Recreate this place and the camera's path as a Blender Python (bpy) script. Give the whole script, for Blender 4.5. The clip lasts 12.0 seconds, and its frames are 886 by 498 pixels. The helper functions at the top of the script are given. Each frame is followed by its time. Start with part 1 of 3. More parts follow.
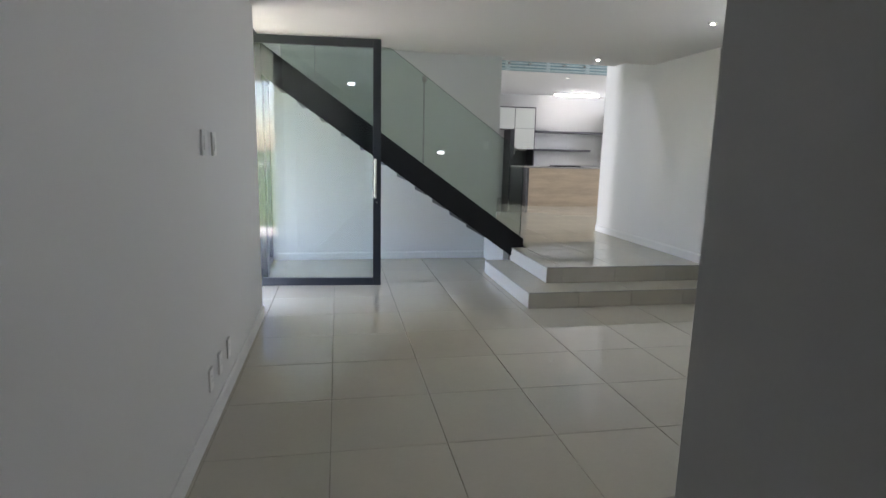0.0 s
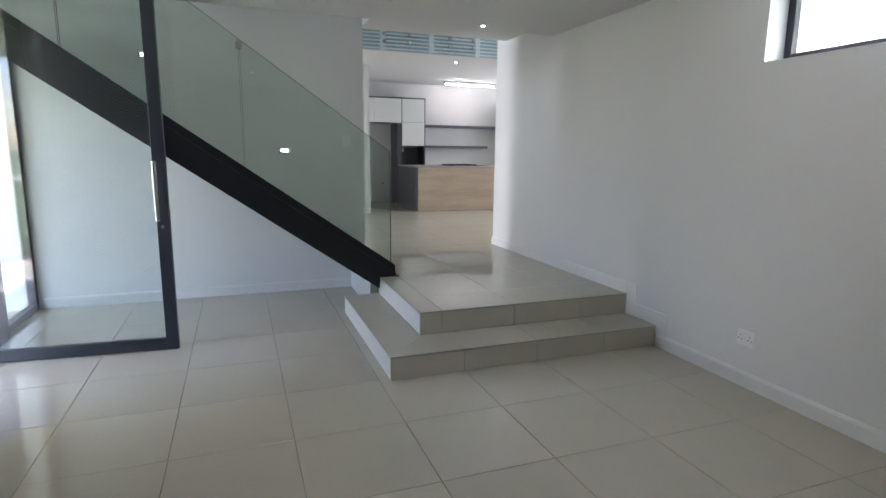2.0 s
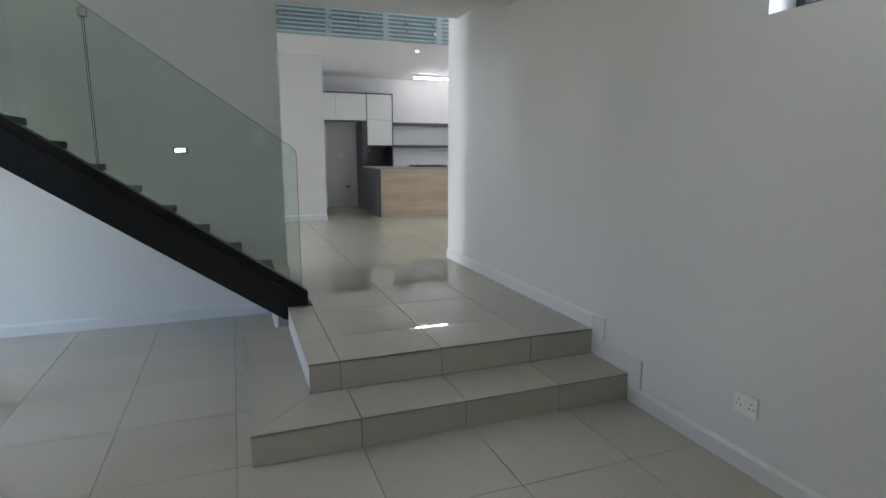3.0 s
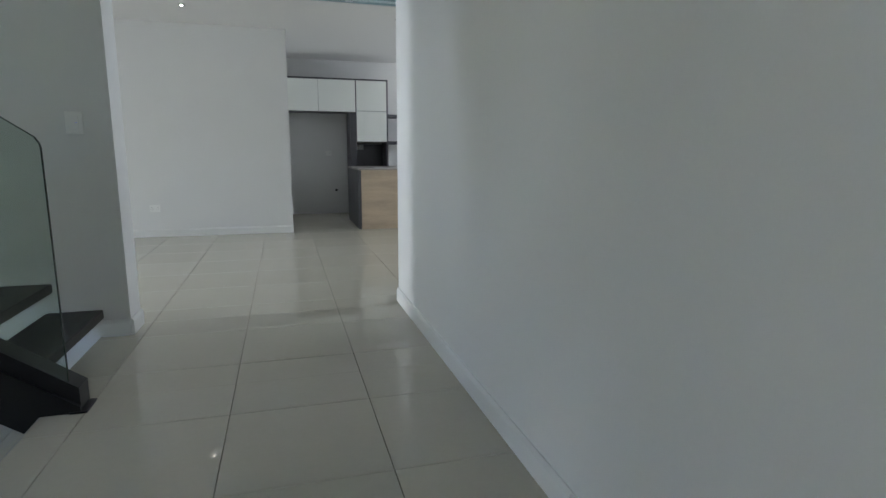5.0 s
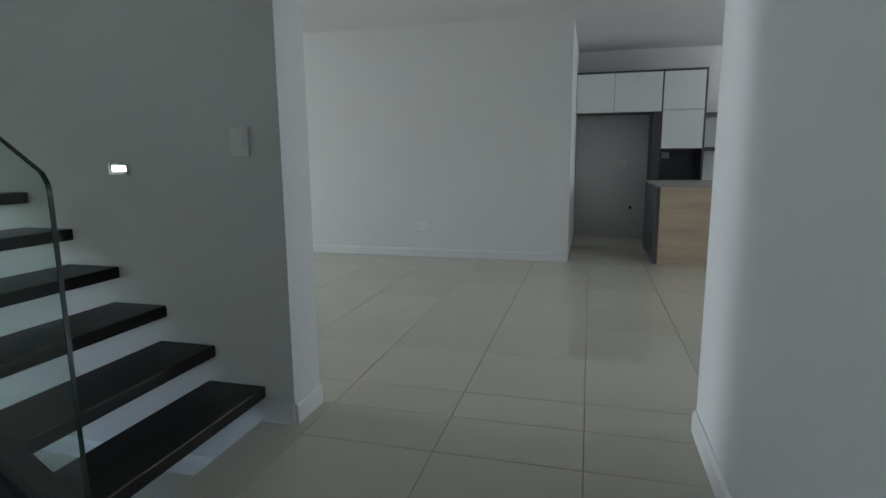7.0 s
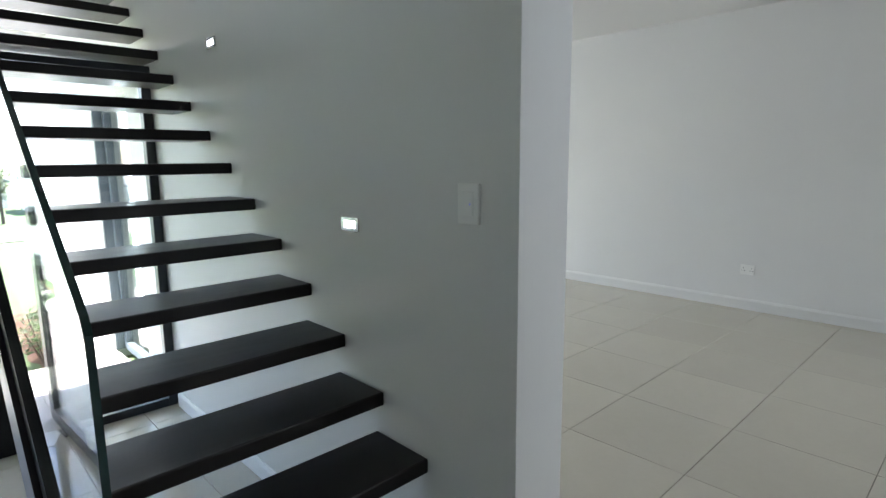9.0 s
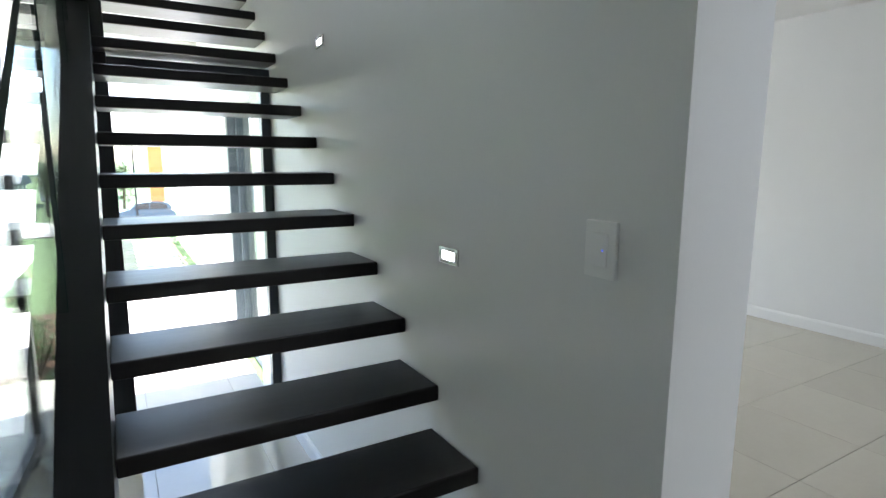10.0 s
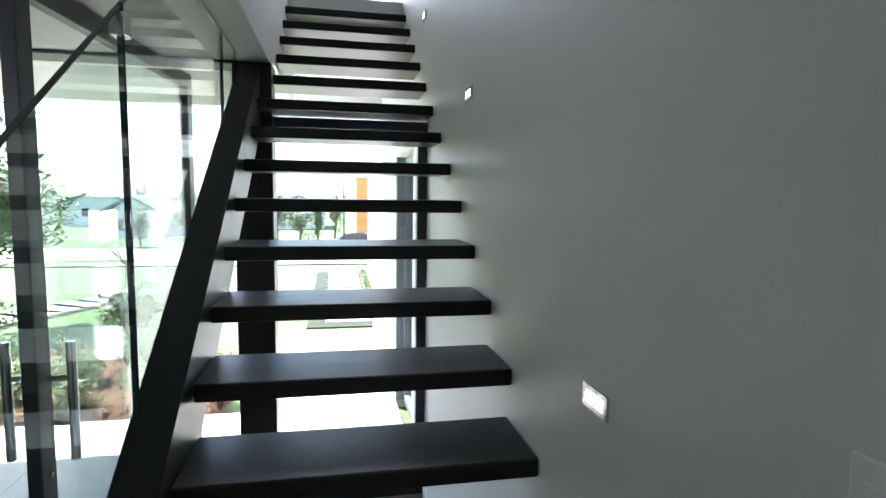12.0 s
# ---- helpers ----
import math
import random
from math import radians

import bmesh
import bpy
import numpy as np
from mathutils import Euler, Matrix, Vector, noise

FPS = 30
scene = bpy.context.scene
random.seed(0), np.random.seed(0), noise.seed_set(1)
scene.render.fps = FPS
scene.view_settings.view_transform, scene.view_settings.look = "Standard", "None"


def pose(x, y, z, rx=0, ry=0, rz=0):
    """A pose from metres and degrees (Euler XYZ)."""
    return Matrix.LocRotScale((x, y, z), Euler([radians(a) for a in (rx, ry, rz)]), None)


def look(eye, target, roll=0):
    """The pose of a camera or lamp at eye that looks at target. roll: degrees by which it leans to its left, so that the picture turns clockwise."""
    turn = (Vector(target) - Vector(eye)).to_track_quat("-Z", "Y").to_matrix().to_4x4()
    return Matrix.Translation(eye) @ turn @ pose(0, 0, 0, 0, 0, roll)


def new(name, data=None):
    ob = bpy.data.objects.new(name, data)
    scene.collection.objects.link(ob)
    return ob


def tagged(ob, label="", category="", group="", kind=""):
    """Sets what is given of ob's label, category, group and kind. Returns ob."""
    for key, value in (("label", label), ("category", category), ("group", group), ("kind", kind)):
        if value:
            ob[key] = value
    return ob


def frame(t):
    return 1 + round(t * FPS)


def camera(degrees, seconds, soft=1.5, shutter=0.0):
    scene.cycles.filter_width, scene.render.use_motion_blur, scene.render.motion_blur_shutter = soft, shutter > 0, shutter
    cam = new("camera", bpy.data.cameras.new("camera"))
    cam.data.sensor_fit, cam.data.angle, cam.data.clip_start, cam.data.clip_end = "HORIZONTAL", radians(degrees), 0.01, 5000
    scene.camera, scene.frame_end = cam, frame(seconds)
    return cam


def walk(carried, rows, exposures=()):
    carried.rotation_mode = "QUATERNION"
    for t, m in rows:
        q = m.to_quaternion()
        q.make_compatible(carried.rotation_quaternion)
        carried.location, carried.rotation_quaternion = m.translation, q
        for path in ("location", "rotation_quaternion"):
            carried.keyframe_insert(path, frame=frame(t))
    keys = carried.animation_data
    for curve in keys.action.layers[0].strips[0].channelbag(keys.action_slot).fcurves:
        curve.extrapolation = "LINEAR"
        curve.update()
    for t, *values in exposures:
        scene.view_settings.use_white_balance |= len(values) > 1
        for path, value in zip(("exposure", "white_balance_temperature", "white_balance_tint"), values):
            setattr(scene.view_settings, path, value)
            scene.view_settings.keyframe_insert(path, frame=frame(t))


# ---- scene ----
cam = camera(77.6, 12.0)
PATH = [
    (0, (-1.819, -4.965, 1.494), (-1.447, -3.031, 1.148), 1.3),
    (0.5, (-1.736, -4.567, 1.494), (-1.28, -2.651, 1.146), 1.0),
    (1, (-1.544, -4.118, 1.497), (-0.992, -2.227, 1.149), 0.8),
    (1.5, (-1.235, -3.723, 1.489), (-0.594, -1.86, 1.145), 0.6),
    (2, (-0.881, -3.326, 1.491), (-0.195, -1.48, 1.144), 0.6),
    (2.5, (-0.438, -2.931, 1.465), (0.266, -1.091, 1.12), 0.4),
    (3, (-0.004, -2.547, 1.468), (0.692, -0.704, 1.125), 0.1),
    (3.5, (0.387, -2.169, 1.453), (1.086, -0.326, 1.112), 0.2),
    (3.7, (0.539, -2.026, 1.444), (1.223, -0.179, 1.1), -0.1),
    (5.3, (1.481, -0.704, 1.446), (1.921, 1.217, 1.103), 0.5),
    (5.5, (1.547, -0.517, 1.428), (1.877, 1.425, 1.086), 0.2),
    (6, (1.645, -0.087, 1.424), (1.727, 1.882, 1.083), 0.0),
    (6.5, (1.695, 0.278, 1.467), (1.544, 2.243, 1.127), -0.3),
    (7, (1.677, 0.574, 1.526), (1.171, 2.48, 1.198), -0.5),
    (7.2, (1.661, 0.671, 1.558), (1.045, 2.546, 1.232), -0.5),
    (9, (1.388, 1.443, 1.732), (-0.037, 2.81, 1.414), -0.5),
    (9.5, (1.228, 1.596, 1.757), (-0.338, 2.803, 1.449), 0.2),
    (10, (1.075, 1.767, 1.789), (-0.625, 2.77, 1.472), 0.3),
    (10.5, (0.92, 1.874, 1.817), (-0.876, 2.694, 1.498), 0.5),
    (11, (0.772, 1.957, 1.851), (-1.094, 2.599, 1.527), 0.5),
    (11.5, (0.692, 2.047, 1.891), (-1.226, 2.537, 1.602), 0.5),
    (12, (0.664, 2.109, 1.932), (-1.288, 2.497, 1.733), 0.8),
]
EXPOSURES = [(0, 3.32, 6500, 21), (1, 3.4, 6380, 22), (2.5, 3.12, 6350, 21), (3.5, 2.9, 6250, 18), (5.5, 2.83, 6150, 14), (6.5, 2.58, 6100, 13), (7, 2.27, 6100, 13), (9, 2.86, 6250, 16), (10.5, 3.02, 6250, 17), (11.5, 2.76, 6250, 17), (12, 2.52, 6250, 18)]
walk(cam, [(t, look(e, g, r)) for t, e, g, r in PATH], EXPOSURES)

# ---- world, sun and lamps ----
world = bpy.data.worlds.new("world")
scene.world = world
world.use_nodes = True
wn = world.node_tree
sky = wn.nodes.new("ShaderNodeTexSky")
sky.sky_type = "NISHITA"
sky.sun_disc = False
sky.sun_elevation = radians(59)
sky.sun_rotation = radians(227)
wn.links.new(sky.outputs[0], wn.nodes["Background"].inputs[0])
wn.nodes["Background"].inputs[1].default_value = 0.15
sun = new("sun", bpy.data.lights.new("sun", "SUN"))
sun.data.energy, sun.data.angle, sun.data.color = 5.0, radians(0.5), (1, 0.96, 0.9)
sun.matrix_world = look((-32, -30, 74), (0, 0, 0))


def fill_lamp(x, y, z, tx, ty, tz, w, h, watts):
    """An added area lamp that stands in for sky light."""
    lamp = new("sky_fill", bpy.data.lights.new("sky_fill", "AREA"))
    lamp.data.shape, lamp.data.size, lamp.data.size_y = "RECTANGLE", w, h
    lamp.data.energy, lamp.data.color = watts, (0.86, 0.94, 1.0)
    lamp.matrix_world = look((x, y, z), (tx, ty, tz))


# first four: added fill before solid walls, for windows unseen and not built
fill_lamp(-12.4, 5.0, 1.7, 0, 5.0, 1.7, 2.6, 2.4, 130)
fill_lamp(6.9, 8.1, 1.9, 0, 8.5, 1.7, 1.6, 1.4, 14)
fill_lamp(6.9, 5.0, 1.8, 0, 6.2, 1.6, 3.0, 2.4, 4)
fill_lamp(6.9, 4.2, 4.6, 0, 4.6, 2.5, 1.9, 1.8, 16)
# sky light stand-ins at the landing window and the high window
fill_lamp(-5.9, 2.2, 4.6, 0, 2.2, 3.8, 0.8, 1.8, 12)
fill_lamp(2.3, -1.7, 2.28, 0, -1.9, 1.6, 1.7, 0.45, 3)


# ---- materials ----
def mat(name, color, rough=0.5, metal=0.0, vary=0.06, scale=3.0, fine=90.0, bump=0.02, coat=0.0, random_tint=0.0, island=False, stretch=None, spec=0.5):
    """A surface with broad and fine variation in tone, gloss and relief."""
    m = bpy.data.materials.new(name)
    m.use_nodes = True
    t = m.node_tree
    n, l = t.nodes, t.links
    b = n["Principled BSDF"]
    b.inputs["Roughness"].default_value = rough
    b.inputs["Metallic"].default_value = metal
    b.inputs["Coat Weight"].default_value = coat
    b.inputs["Specular IOR Level"].default_value = spec
    co = n.new("ShaderNodeTexCoord")
    mp = n.new("ShaderNodeMapping")
    if stretch:
        mp.inputs["Scale"].default_value = stretch
    l.new(co.outputs["Object"], mp.inputs[0])
    big = n.new("ShaderNodeTexNoise")
    big.inputs["Scale"].default_value, big.inputs["Detail"].default_value = scale, 4
    small = n.new("ShaderNodeTexNoise")
    small.inputs["Scale"].default_value, small.inputs["Detail"].default_value = fine, 3
    l.new(mp.outputs[0], big.inputs[0])
    l.new(mp.outputs[0], small.inputs[0])
    add = n.new("ShaderNodeMath")
    add.operation = "MULTIPLY_ADD"
    l.new(small.outputs[0], add.inputs[0])
    add.inputs[1].default_value = 0.4
    l.new(big.outputs[0], add.inputs[2])
    rng = n.new("ShaderNodeMapRange")
    l.new(add.outputs[0], rng.inputs[0])
    rng.inputs[1].default_value, rng.inputs[2].default_value = 0.35, 1.05
    rng.inputs[3].default_value, rng.inputs[4].default_value = 1 - vary, 1 + vary
    last = rng.outputs[0]
    if random_tint:
        src = n.new("ShaderNodeNewGeometry") if island else n.new("ShaderNodeObjectInfo")
        r2 = n.new("ShaderNodeMapRange")
        l.new(src.outputs["Random Per Island" if island else "Random"], r2.inputs[0])
        r2.inputs[3].default_value, r2.inputs[4].default_value = 1 - random_tint, 1 + random_tint
        mul = n.new("ShaderNodeMath")
        mul.operation = "MULTIPLY"
        l.new(last, mul.inputs[0])
        l.new(r2.outputs[0], mul.inputs[1])
        last = mul.outputs[0]
    col = n.new("ShaderNodeVectorMath")
    col.operation = "SCALE"
    col.inputs[0].default_value = color
    l.new(last, col.inputs["Scale"])
    l.new(col.outputs[0], b.inputs["Base Color"])
    rr = n.new("ShaderNodeMapRange")
    l.new(big.outputs[0], rr.inputs[0])
    rr.inputs[3].default_value, rr.inputs[4].default_value = rough * 0.85, min(1, rough * 1.15)
    l.new(rr.outputs[0], b.inputs["Roughness"])
    if bump:
        bp = n.new("ShaderNodeBump")
        bp.inputs["Strength"].default_value, bp.inputs["Distance"].default_value = bump, 0.01
        l.new(add.outputs[0], bp.inputs["Height"])
        l.new(bp.outputs[0], b.inputs["Normal"])
    return m


def glass(name, tint, gloss=1.0):
    """Clear pane: tinted see-through with a mirror sheen that grows at a slant."""
    m = bpy.data.materials.new(name)
    m.use_nodes = True
    t = m.node_tree
    n, l = t.nodes, t.links
    n.remove(n["Principled BSDF"])
    tr, gl, mx, lw, pw, ml = (n.new("ShaderNode" + k) for k in ("BsdfTransparent", "BsdfGlossy", "MixShader", "LayerWeight", "Math", "Math"))
    tr.inputs[0].default_value = (*tint, 1)
    gl.inputs["Roughness"].default_value = 0.0
    gl.inputs[0].default_value = (gloss, gloss, gloss, 1)
    lw.inputs[0].default_value = 0.5
    pw.operation, ml.operation = "POWER", "MULTIPLY_ADD"
    pw.inputs[1].default_value = 5.0
    ml.inputs[1].default_value, ml.inputs[2].default_value = 0.9, 0.04
    l.new(lw.outputs["Facing"], pw.inputs[0])
    l.new(pw.outputs[0], ml.inputs[0])
    l.new(ml.outputs[0], mx.inputs[0])
    l.new(tr.outputs[0], mx.inputs[1])
    l.new(gl.outputs[0], mx.inputs[2])
    l.new(mx.outputs[0], n["Material Output"].inputs[0])
    return m


def glow(name, color, power):
    m = bpy.data.materials.new(name)
    m.use_nodes = True
    b = m.node_tree.nodes["Principled BSDF"]
    b.inputs["Base Color"].default_value = (*color, 1)
    b.inputs["Emission Color"].default_value = (*color, 1)
    b.inputs["Emission Strength"].default_value = power
    return m


WALL = mat("wall_paint", (0.62, 0.62, 0.60), 0.55, vary=0.025, scale=0.7, fine=160, bump=0.05)
CEIL = mat("ceiling_paint", (0.66, 0.655, 0.63), 0.7, vary=0.03, scale=0.5, fine=140, bump=0.05)
OUTWALL = mat("outside_plaster", (0.78, 0.77, 0.74), 0.8, vary=0.06, scale=0.8, fine=80, bump=0.2)
SKIRT = mat("skirting_paint", (0.63, 0.63, 0.61), 0.35, vary=0.02, scale=1, fine=60, bump=0.02)
TILE = mat("porcelain", (0.485, 0.455, 0.375), 0.015, vary=0.05, scale=1.6, fine=40, bump=0.0012, random_tint=0.025)
RISER = mat("riser_tile", (0.48, 0.45, 0.37), 0.12, vary=0.06, scale=2.5, fine=50, bump=0.01, random_tint=0.03)
TRIM = mat("step_trim", (0.33, 0.32, 0.29), 0.3, metal=0.6, vary=0.06, scale=8, fine=90)
GROUT = mat("grout", (0.26, 0.24, 0.20), 0.9, vary=0.15, scale=6, fine=200, bump=0.1)
STEEL = mat("black_steel", (0.010, 0.010, 0.011), 0.36, spec=0.35, vary=0.15, scale=4, fine=120, bump=0.004)
TREAD = mat("dark_tread_wood", (0.011, 0.009, 0.008), 0.36, spec=0.3, vary=0.3, scale=4, fine=70, bump=0.06, stretch=(6, 1, 6))
ALU = mat("charcoal_aluminium", (0.020, 0.024, 0.032), 0.38, vary=0.1, scale=5, fine=150, bump=0.003)
GREYALU = mat("grey_aluminium", (0.16, 0.19, 0.22), 0.4, vary=0.08, scale=5, fine=150, bump=0.01)
CHROME = mat("brushed_steel", (0.55, 0.55, 0.54), 0.25, metal=1.0, vary=0.05, scale=9, fine=200, bump=0.02)
PLASTIC = mat("white_plastic", (0.72, 0.72, 0.69), 0.35, vary=0.02, scale=5, fine=80, bump=0.0)
DARK = mat("hole_black", (0.01, 0.01, 0.01), 0.6, vary=0.1)
OAK = mat("light_oak", (0.45, 0.355, 0.255), 0.45, vary=0.22, scale=2.2, fine=26, bump=0.05, stretch=(0.7, 3, 5))
GRAPHITE = mat("graphite_laminate", (0.060, 0.060, 0.066), 0.4, vary=0.08, scale=3, fine=90, bump=0.01)
WORKTOP = mat("grey_worktop", (0.30, 0.28, 0.26), 0.3, vary=0.08, scale=5, fine=120, bump=0.01)
CABWHITE = mat("white_gloss_lacquer", (0.74, 0.76, 0.71), 0.15, vary=0.015, scale=1, fine=60, bump=0.0)
SLAT = mat("white_slat", (0.70, 0.76, 0.78), 0.45, vary=0.04, scale=3, fine=60, bump=0.0)
PANE = glass("window_glass", (0.93, 0.96, 0.95))
GREEN = glass("balustrade_glass", (0.87, 0.925, 0.895))
DOORGLASS = glass("door_glass", (0.92, 0.955, 0.96))
GEDGE = mat("glass_edge", (0.012, 0.030, 0.026), 0.15, vary=0.1, scale=3, fine=40, bump=0.0)
LAMP = glow("lamp_lens", (1.0, 0.97, 0.92), 16)
# sky glow between the louvre slats, put into the backing's colour
SKYBACK = mat("sky_blue_backing", (0.33, 0.46, 0.50), 0.5, vary=0.08, scale=2, fine=40, bump=0.0)
STEPLAMP = glow("step_lamp_lens", (0.92, 0.95, 1.0), 1.6)
PILOT = glow("pilot_lens", (0.15, 0.25, 1.0), 0.25)
TUBE = glow("tube", (1.0, 0.98, 0.94), 3.5)
DARKBED = mat("dark_green_bed", (0.02, 0.03, 0.014), 0.95, vary=0.4, scale=3, fine=60, bump=0.5)
GRASS = mat("lawn", (0.095, 0.15, 0.055), 0.9, vary=0.4, scale=0.5, fine=14, bump=0.6)
SOIL = mat("red_soil", (0.14, 0.075, 0.045), 0.95, vary=0.35, scale=3, fine=30, bump=0.9)
PAVING = mat("pale_paving", (0.52, 0.50, 0.46), 0.6, vary=0.08, scale=1.5, fine=60, bump=0.05, random_tint=0.03)
PAVER = mat("concrete_paver", (0.42, 0.405, 0.375), 0.85, vary=0.12, scale=3, fine=60, bump=0.2, random_tint=0.05)
ROAD = mat("pale_road", (0.50, 0.48, 0.44), 0.9, vary=0.12, scale=0.5, fine=12, bump=0.2)
LEAF = mat("leaf", (0.065, 0.14, 0.032), 0.5, vary=0.25, scale=6, fine=30, bump=0.0, random_tint=0.45, island=True)
PALELEAF = mat("pale_leaf", (0.13, 0.17, 0.06), 0.5, vary=0.25, scale=6, fine=30, bump=0.0, random_tint=0.45, island=True)
BARK = mat("bark", (0.13, 0.095, 0.07), 0.9, vary=0.3, scale=6, fine=50, bump=0.5)
ROOF = mat("grey_roof", (0.24, 0.245, 0.25), 0.8, vary=0.12, scale=1, fine=8, bump=0.2)
ORANGE = mat("orange_plaster", (0.55, 0.22, 0.06), 0.8, vary=0.08, scale=1, fine=20, bump=0.1)
CARPAINT = mat("blue_car_paint", (0.015, 0.05, 0.085), 0.25, vary=0.04, scale=2, fine=40, bump=0.0, coat=0.6)
CARGLASS = mat("car_glass", (0.01, 0.012, 0.015), 0.06, vary=0.05)
RUBBER = mat("rubber", (0.015, 0.015, 0.016), 0.8, vary=0.1)
ALLOY = mat("alloy", (0.5, 0.5, 0.52), 0.3, metal=0.9, vary=0.05)


# ---- mesh helpers ----
def box(x0, y0, z0, x1, y1, z1, bm=None):
    bm = bm or bmesh.new()
    v = [bm.verts.new(p) for p in ((x0, y0, z0), (x1, y0, z0), (x1, y1, z0), (x0, y1, z0), (x0, y0, z1), (x1, y0, z1), (x1, y1, z1), (x0, y1, z1))]
    for f in ((3, 2, 1, 0), (4, 5, 6, 7), (0, 1, 5, 4), (1, 2, 6, 5), (2, 3, 7, 6), (3, 0, 4, 7)):
        bm.faces.new([v[i] for i in f])
    return bm


def rbox(x0, y0, z0, x1, y1, z1, r=0.004, seg=2):
    bm = box(x0, y0, z0, x1, y1, z1)
    bmesh.ops.bevel(bm, geom=bm.edges[:], offset=r, segments=seg, affect="EDGES", profile=0.5)
    return bm


def rod(p, q, r0, r1=None, n=16, bm=None):
    """A straight round bar from p to q."""
    bm = bm or bmesh.new()
    p, q = Vector(p), Vector(q)
    turn = (q - p).to_track_quat("Z", "Y").to_matrix().to_4x4()
    m = Matrix.Translation((p + q) / 2) @ turn
    bmesh.ops.create_cone(bm, cap_ends=True, segments=n, radius1=r0, radius2=r0 if r1 is None else r1, depth=(q - p).length, matrix=m)
    return bm


def prism(profile, axis, a, b):
    """A flat outline pushed along an axis from a to b."""
    bm = bmesh.new()

    def at(u, v, w):
        return {"x": (w, u, v), "y": (u, w, v), "z": (u, v, w)}[axis]
    lo = [bm.verts.new(at(u, v, a)) for u, v in profile]
    hi = [bm.verts.new(at(u, v, b)) for u, v in profile]
    n = len(profile)
    bm.faces.new(lo)
    bm.faces.new(hi[::-1])
    for i in range(n):
        bm.faces.new((lo[i], hi[i], hi[(i + 1) % n], lo[(i + 1) % n]))
    bmesh.ops.recalc_face_normals(bm, faces=bm.faces[:])
    return bm


def mesh_of(name, bm, material, smooth=False):
    me = bpy.data.meshes.new(name)
    bm.to_mesh(me)
    bm.free()
    me.materials.append(material)
    if smooth:
        me.polygons.foreach_set("use_smooth", [True] * len(me.polygons))
    return me


def part(name, bm, material, parent, label="", smooth=False):
    ob = new(name, mesh_of(name, bm, material, smooth))
    ob.parent = parent
    if parent is not None:
        ob.matrix_parent_inverse = parent.matrix_world.inverted()
    if label:
        ob["label"] = label
    return ob


def thing(name, label, category, at=(0, 0, 0), group="", kind=""):
    ob = new(name)
    ob.empty_display_size = 0.1
    ob.location = at
    ob.matrix_world = Matrix.Translation(at)
    return tagged(ob, label, category, group, kind)


def setting(name, bm, material, label, category):
    return tagged(part(name, bm, material, None), label, category, kind="structure")


def boxes(*rows):
    bm = bmesh.new()
    for r in rows:
        box(*r, bm=bm)
    return bm


# ---- large structure ----
F = 0.333       # raised floor
C = 2.65        # entrance ceiling
EDGE = 1.76     # edge of the ceiling towards the stair void
K = 3.03        # living room ceiling
XR = 2.16       # long wall
YS = 2.67       # stair wall
TOP = 6.0

setting("wall_entrance", boxes((-2.72, -9, 0, -2.5, 0.07, C)), WALL, "smooth white painted wall beside the entrance door", "wall")
setting("wall_passage", boxes((-1.588, -9, 0, -1.32, -4.65, C), (-1.32, -4.87, 0, XR, -4.65, C)), WALL, "plain white painted wall at the passage end", "wall")
setting("wall_passage_end", boxes((-2.72, -9.2, 0, -1.32, -9, C)), WALL, "plain white wall closing the passage", "wall")
setting("wall_long", boxes((XR, -4.87, 0, XR + 0.22, -2.65, TOP), (XR, -0.72, 0, XR + 0.22, 3.03, TOP),
                           (XR, -2.65, 0, XR + 0.22, -0.72, 2.05), (XR, -2.65, 2.59, XR + 0.22, -0.72, TOP)), WALL,
        "long smooth white painted wall with a high window", "wall")
setting("wall_stair", boxes((-2.78, YS, 0, 0.42, 2.91, TOP), (-6, YS, 2.36, -2.78, 2.91, TOP)), WALL, "smooth grey-white stair wall with small step lights", "wall")
setting("wall_wing", boxes((-7.4, YS, -0.4, -4.4, 2.91, 2.36), (-3.3, YS, -0.4, -2.78, 2.91, 2.36), (-4.4, YS, 2.26, -3.3, 2.91, 2.36), (-7.4, YS, 2.36, -6, 2.91, 3.4), (-12.5, 2.90, -0.4, -7.4, 3.2, 3.41)), OUTWALL,
        "white plastered outside wall of the wing", "wall")
setting("wall_living", boxes((-12.5, 6.94, 0, 1.46, 7.16, K), (1.24, 7.16, 0, 1.46, 9.52, K)), WALL, "plain white living room wall", "wall")
setting("wall_kitchen", boxes((1.46, 9.3, 0, 7, 9.52, K)), WALL, "white kitchen back wall behind shelves", "wall")
setting("wall_living_end", boxes((-12.72, 2.91, 0, -12.5, 7.16, K)), WALL, "plain white end wall of the living room", "wall")
setting("wall_kitchen_side", boxes((7, 3.03, 0, 7.22, 9.52, TOP), (XR + 0.22, 2.81, 0, 7.22, 3.03, TOP)), WALL, "plain white side wall of the kitchen", "wall")
setting("wall_upper", boxes((-6, EDGE - 0.22, 3.4, XR, EDGE, TOP)), WALL, "plain white upper wall above the stair void", "wall")
setting("wall_upper_end", boxes((-6.2, 1.56, 2.95, -6, 2.95, 3.40), (-6.2, 1.56, 5.6, -6, 2.95, TOP)), WALL, "white wall round the landing window", "wall")
# unseen gallery behind the louvres, added with gaps that admit sky light
setting("wall_gallery_unseen", boxes((-3, 9.52, K, 7.22, 9.74, 3.8), (-3, 9.52, 5.6, 7.22, 9.74, TOP), (-3.2, 3.05, 3.4, -3, 9.74, TOP)), WALL, "unseen white gallery wall added with openings for sky light", "wall")
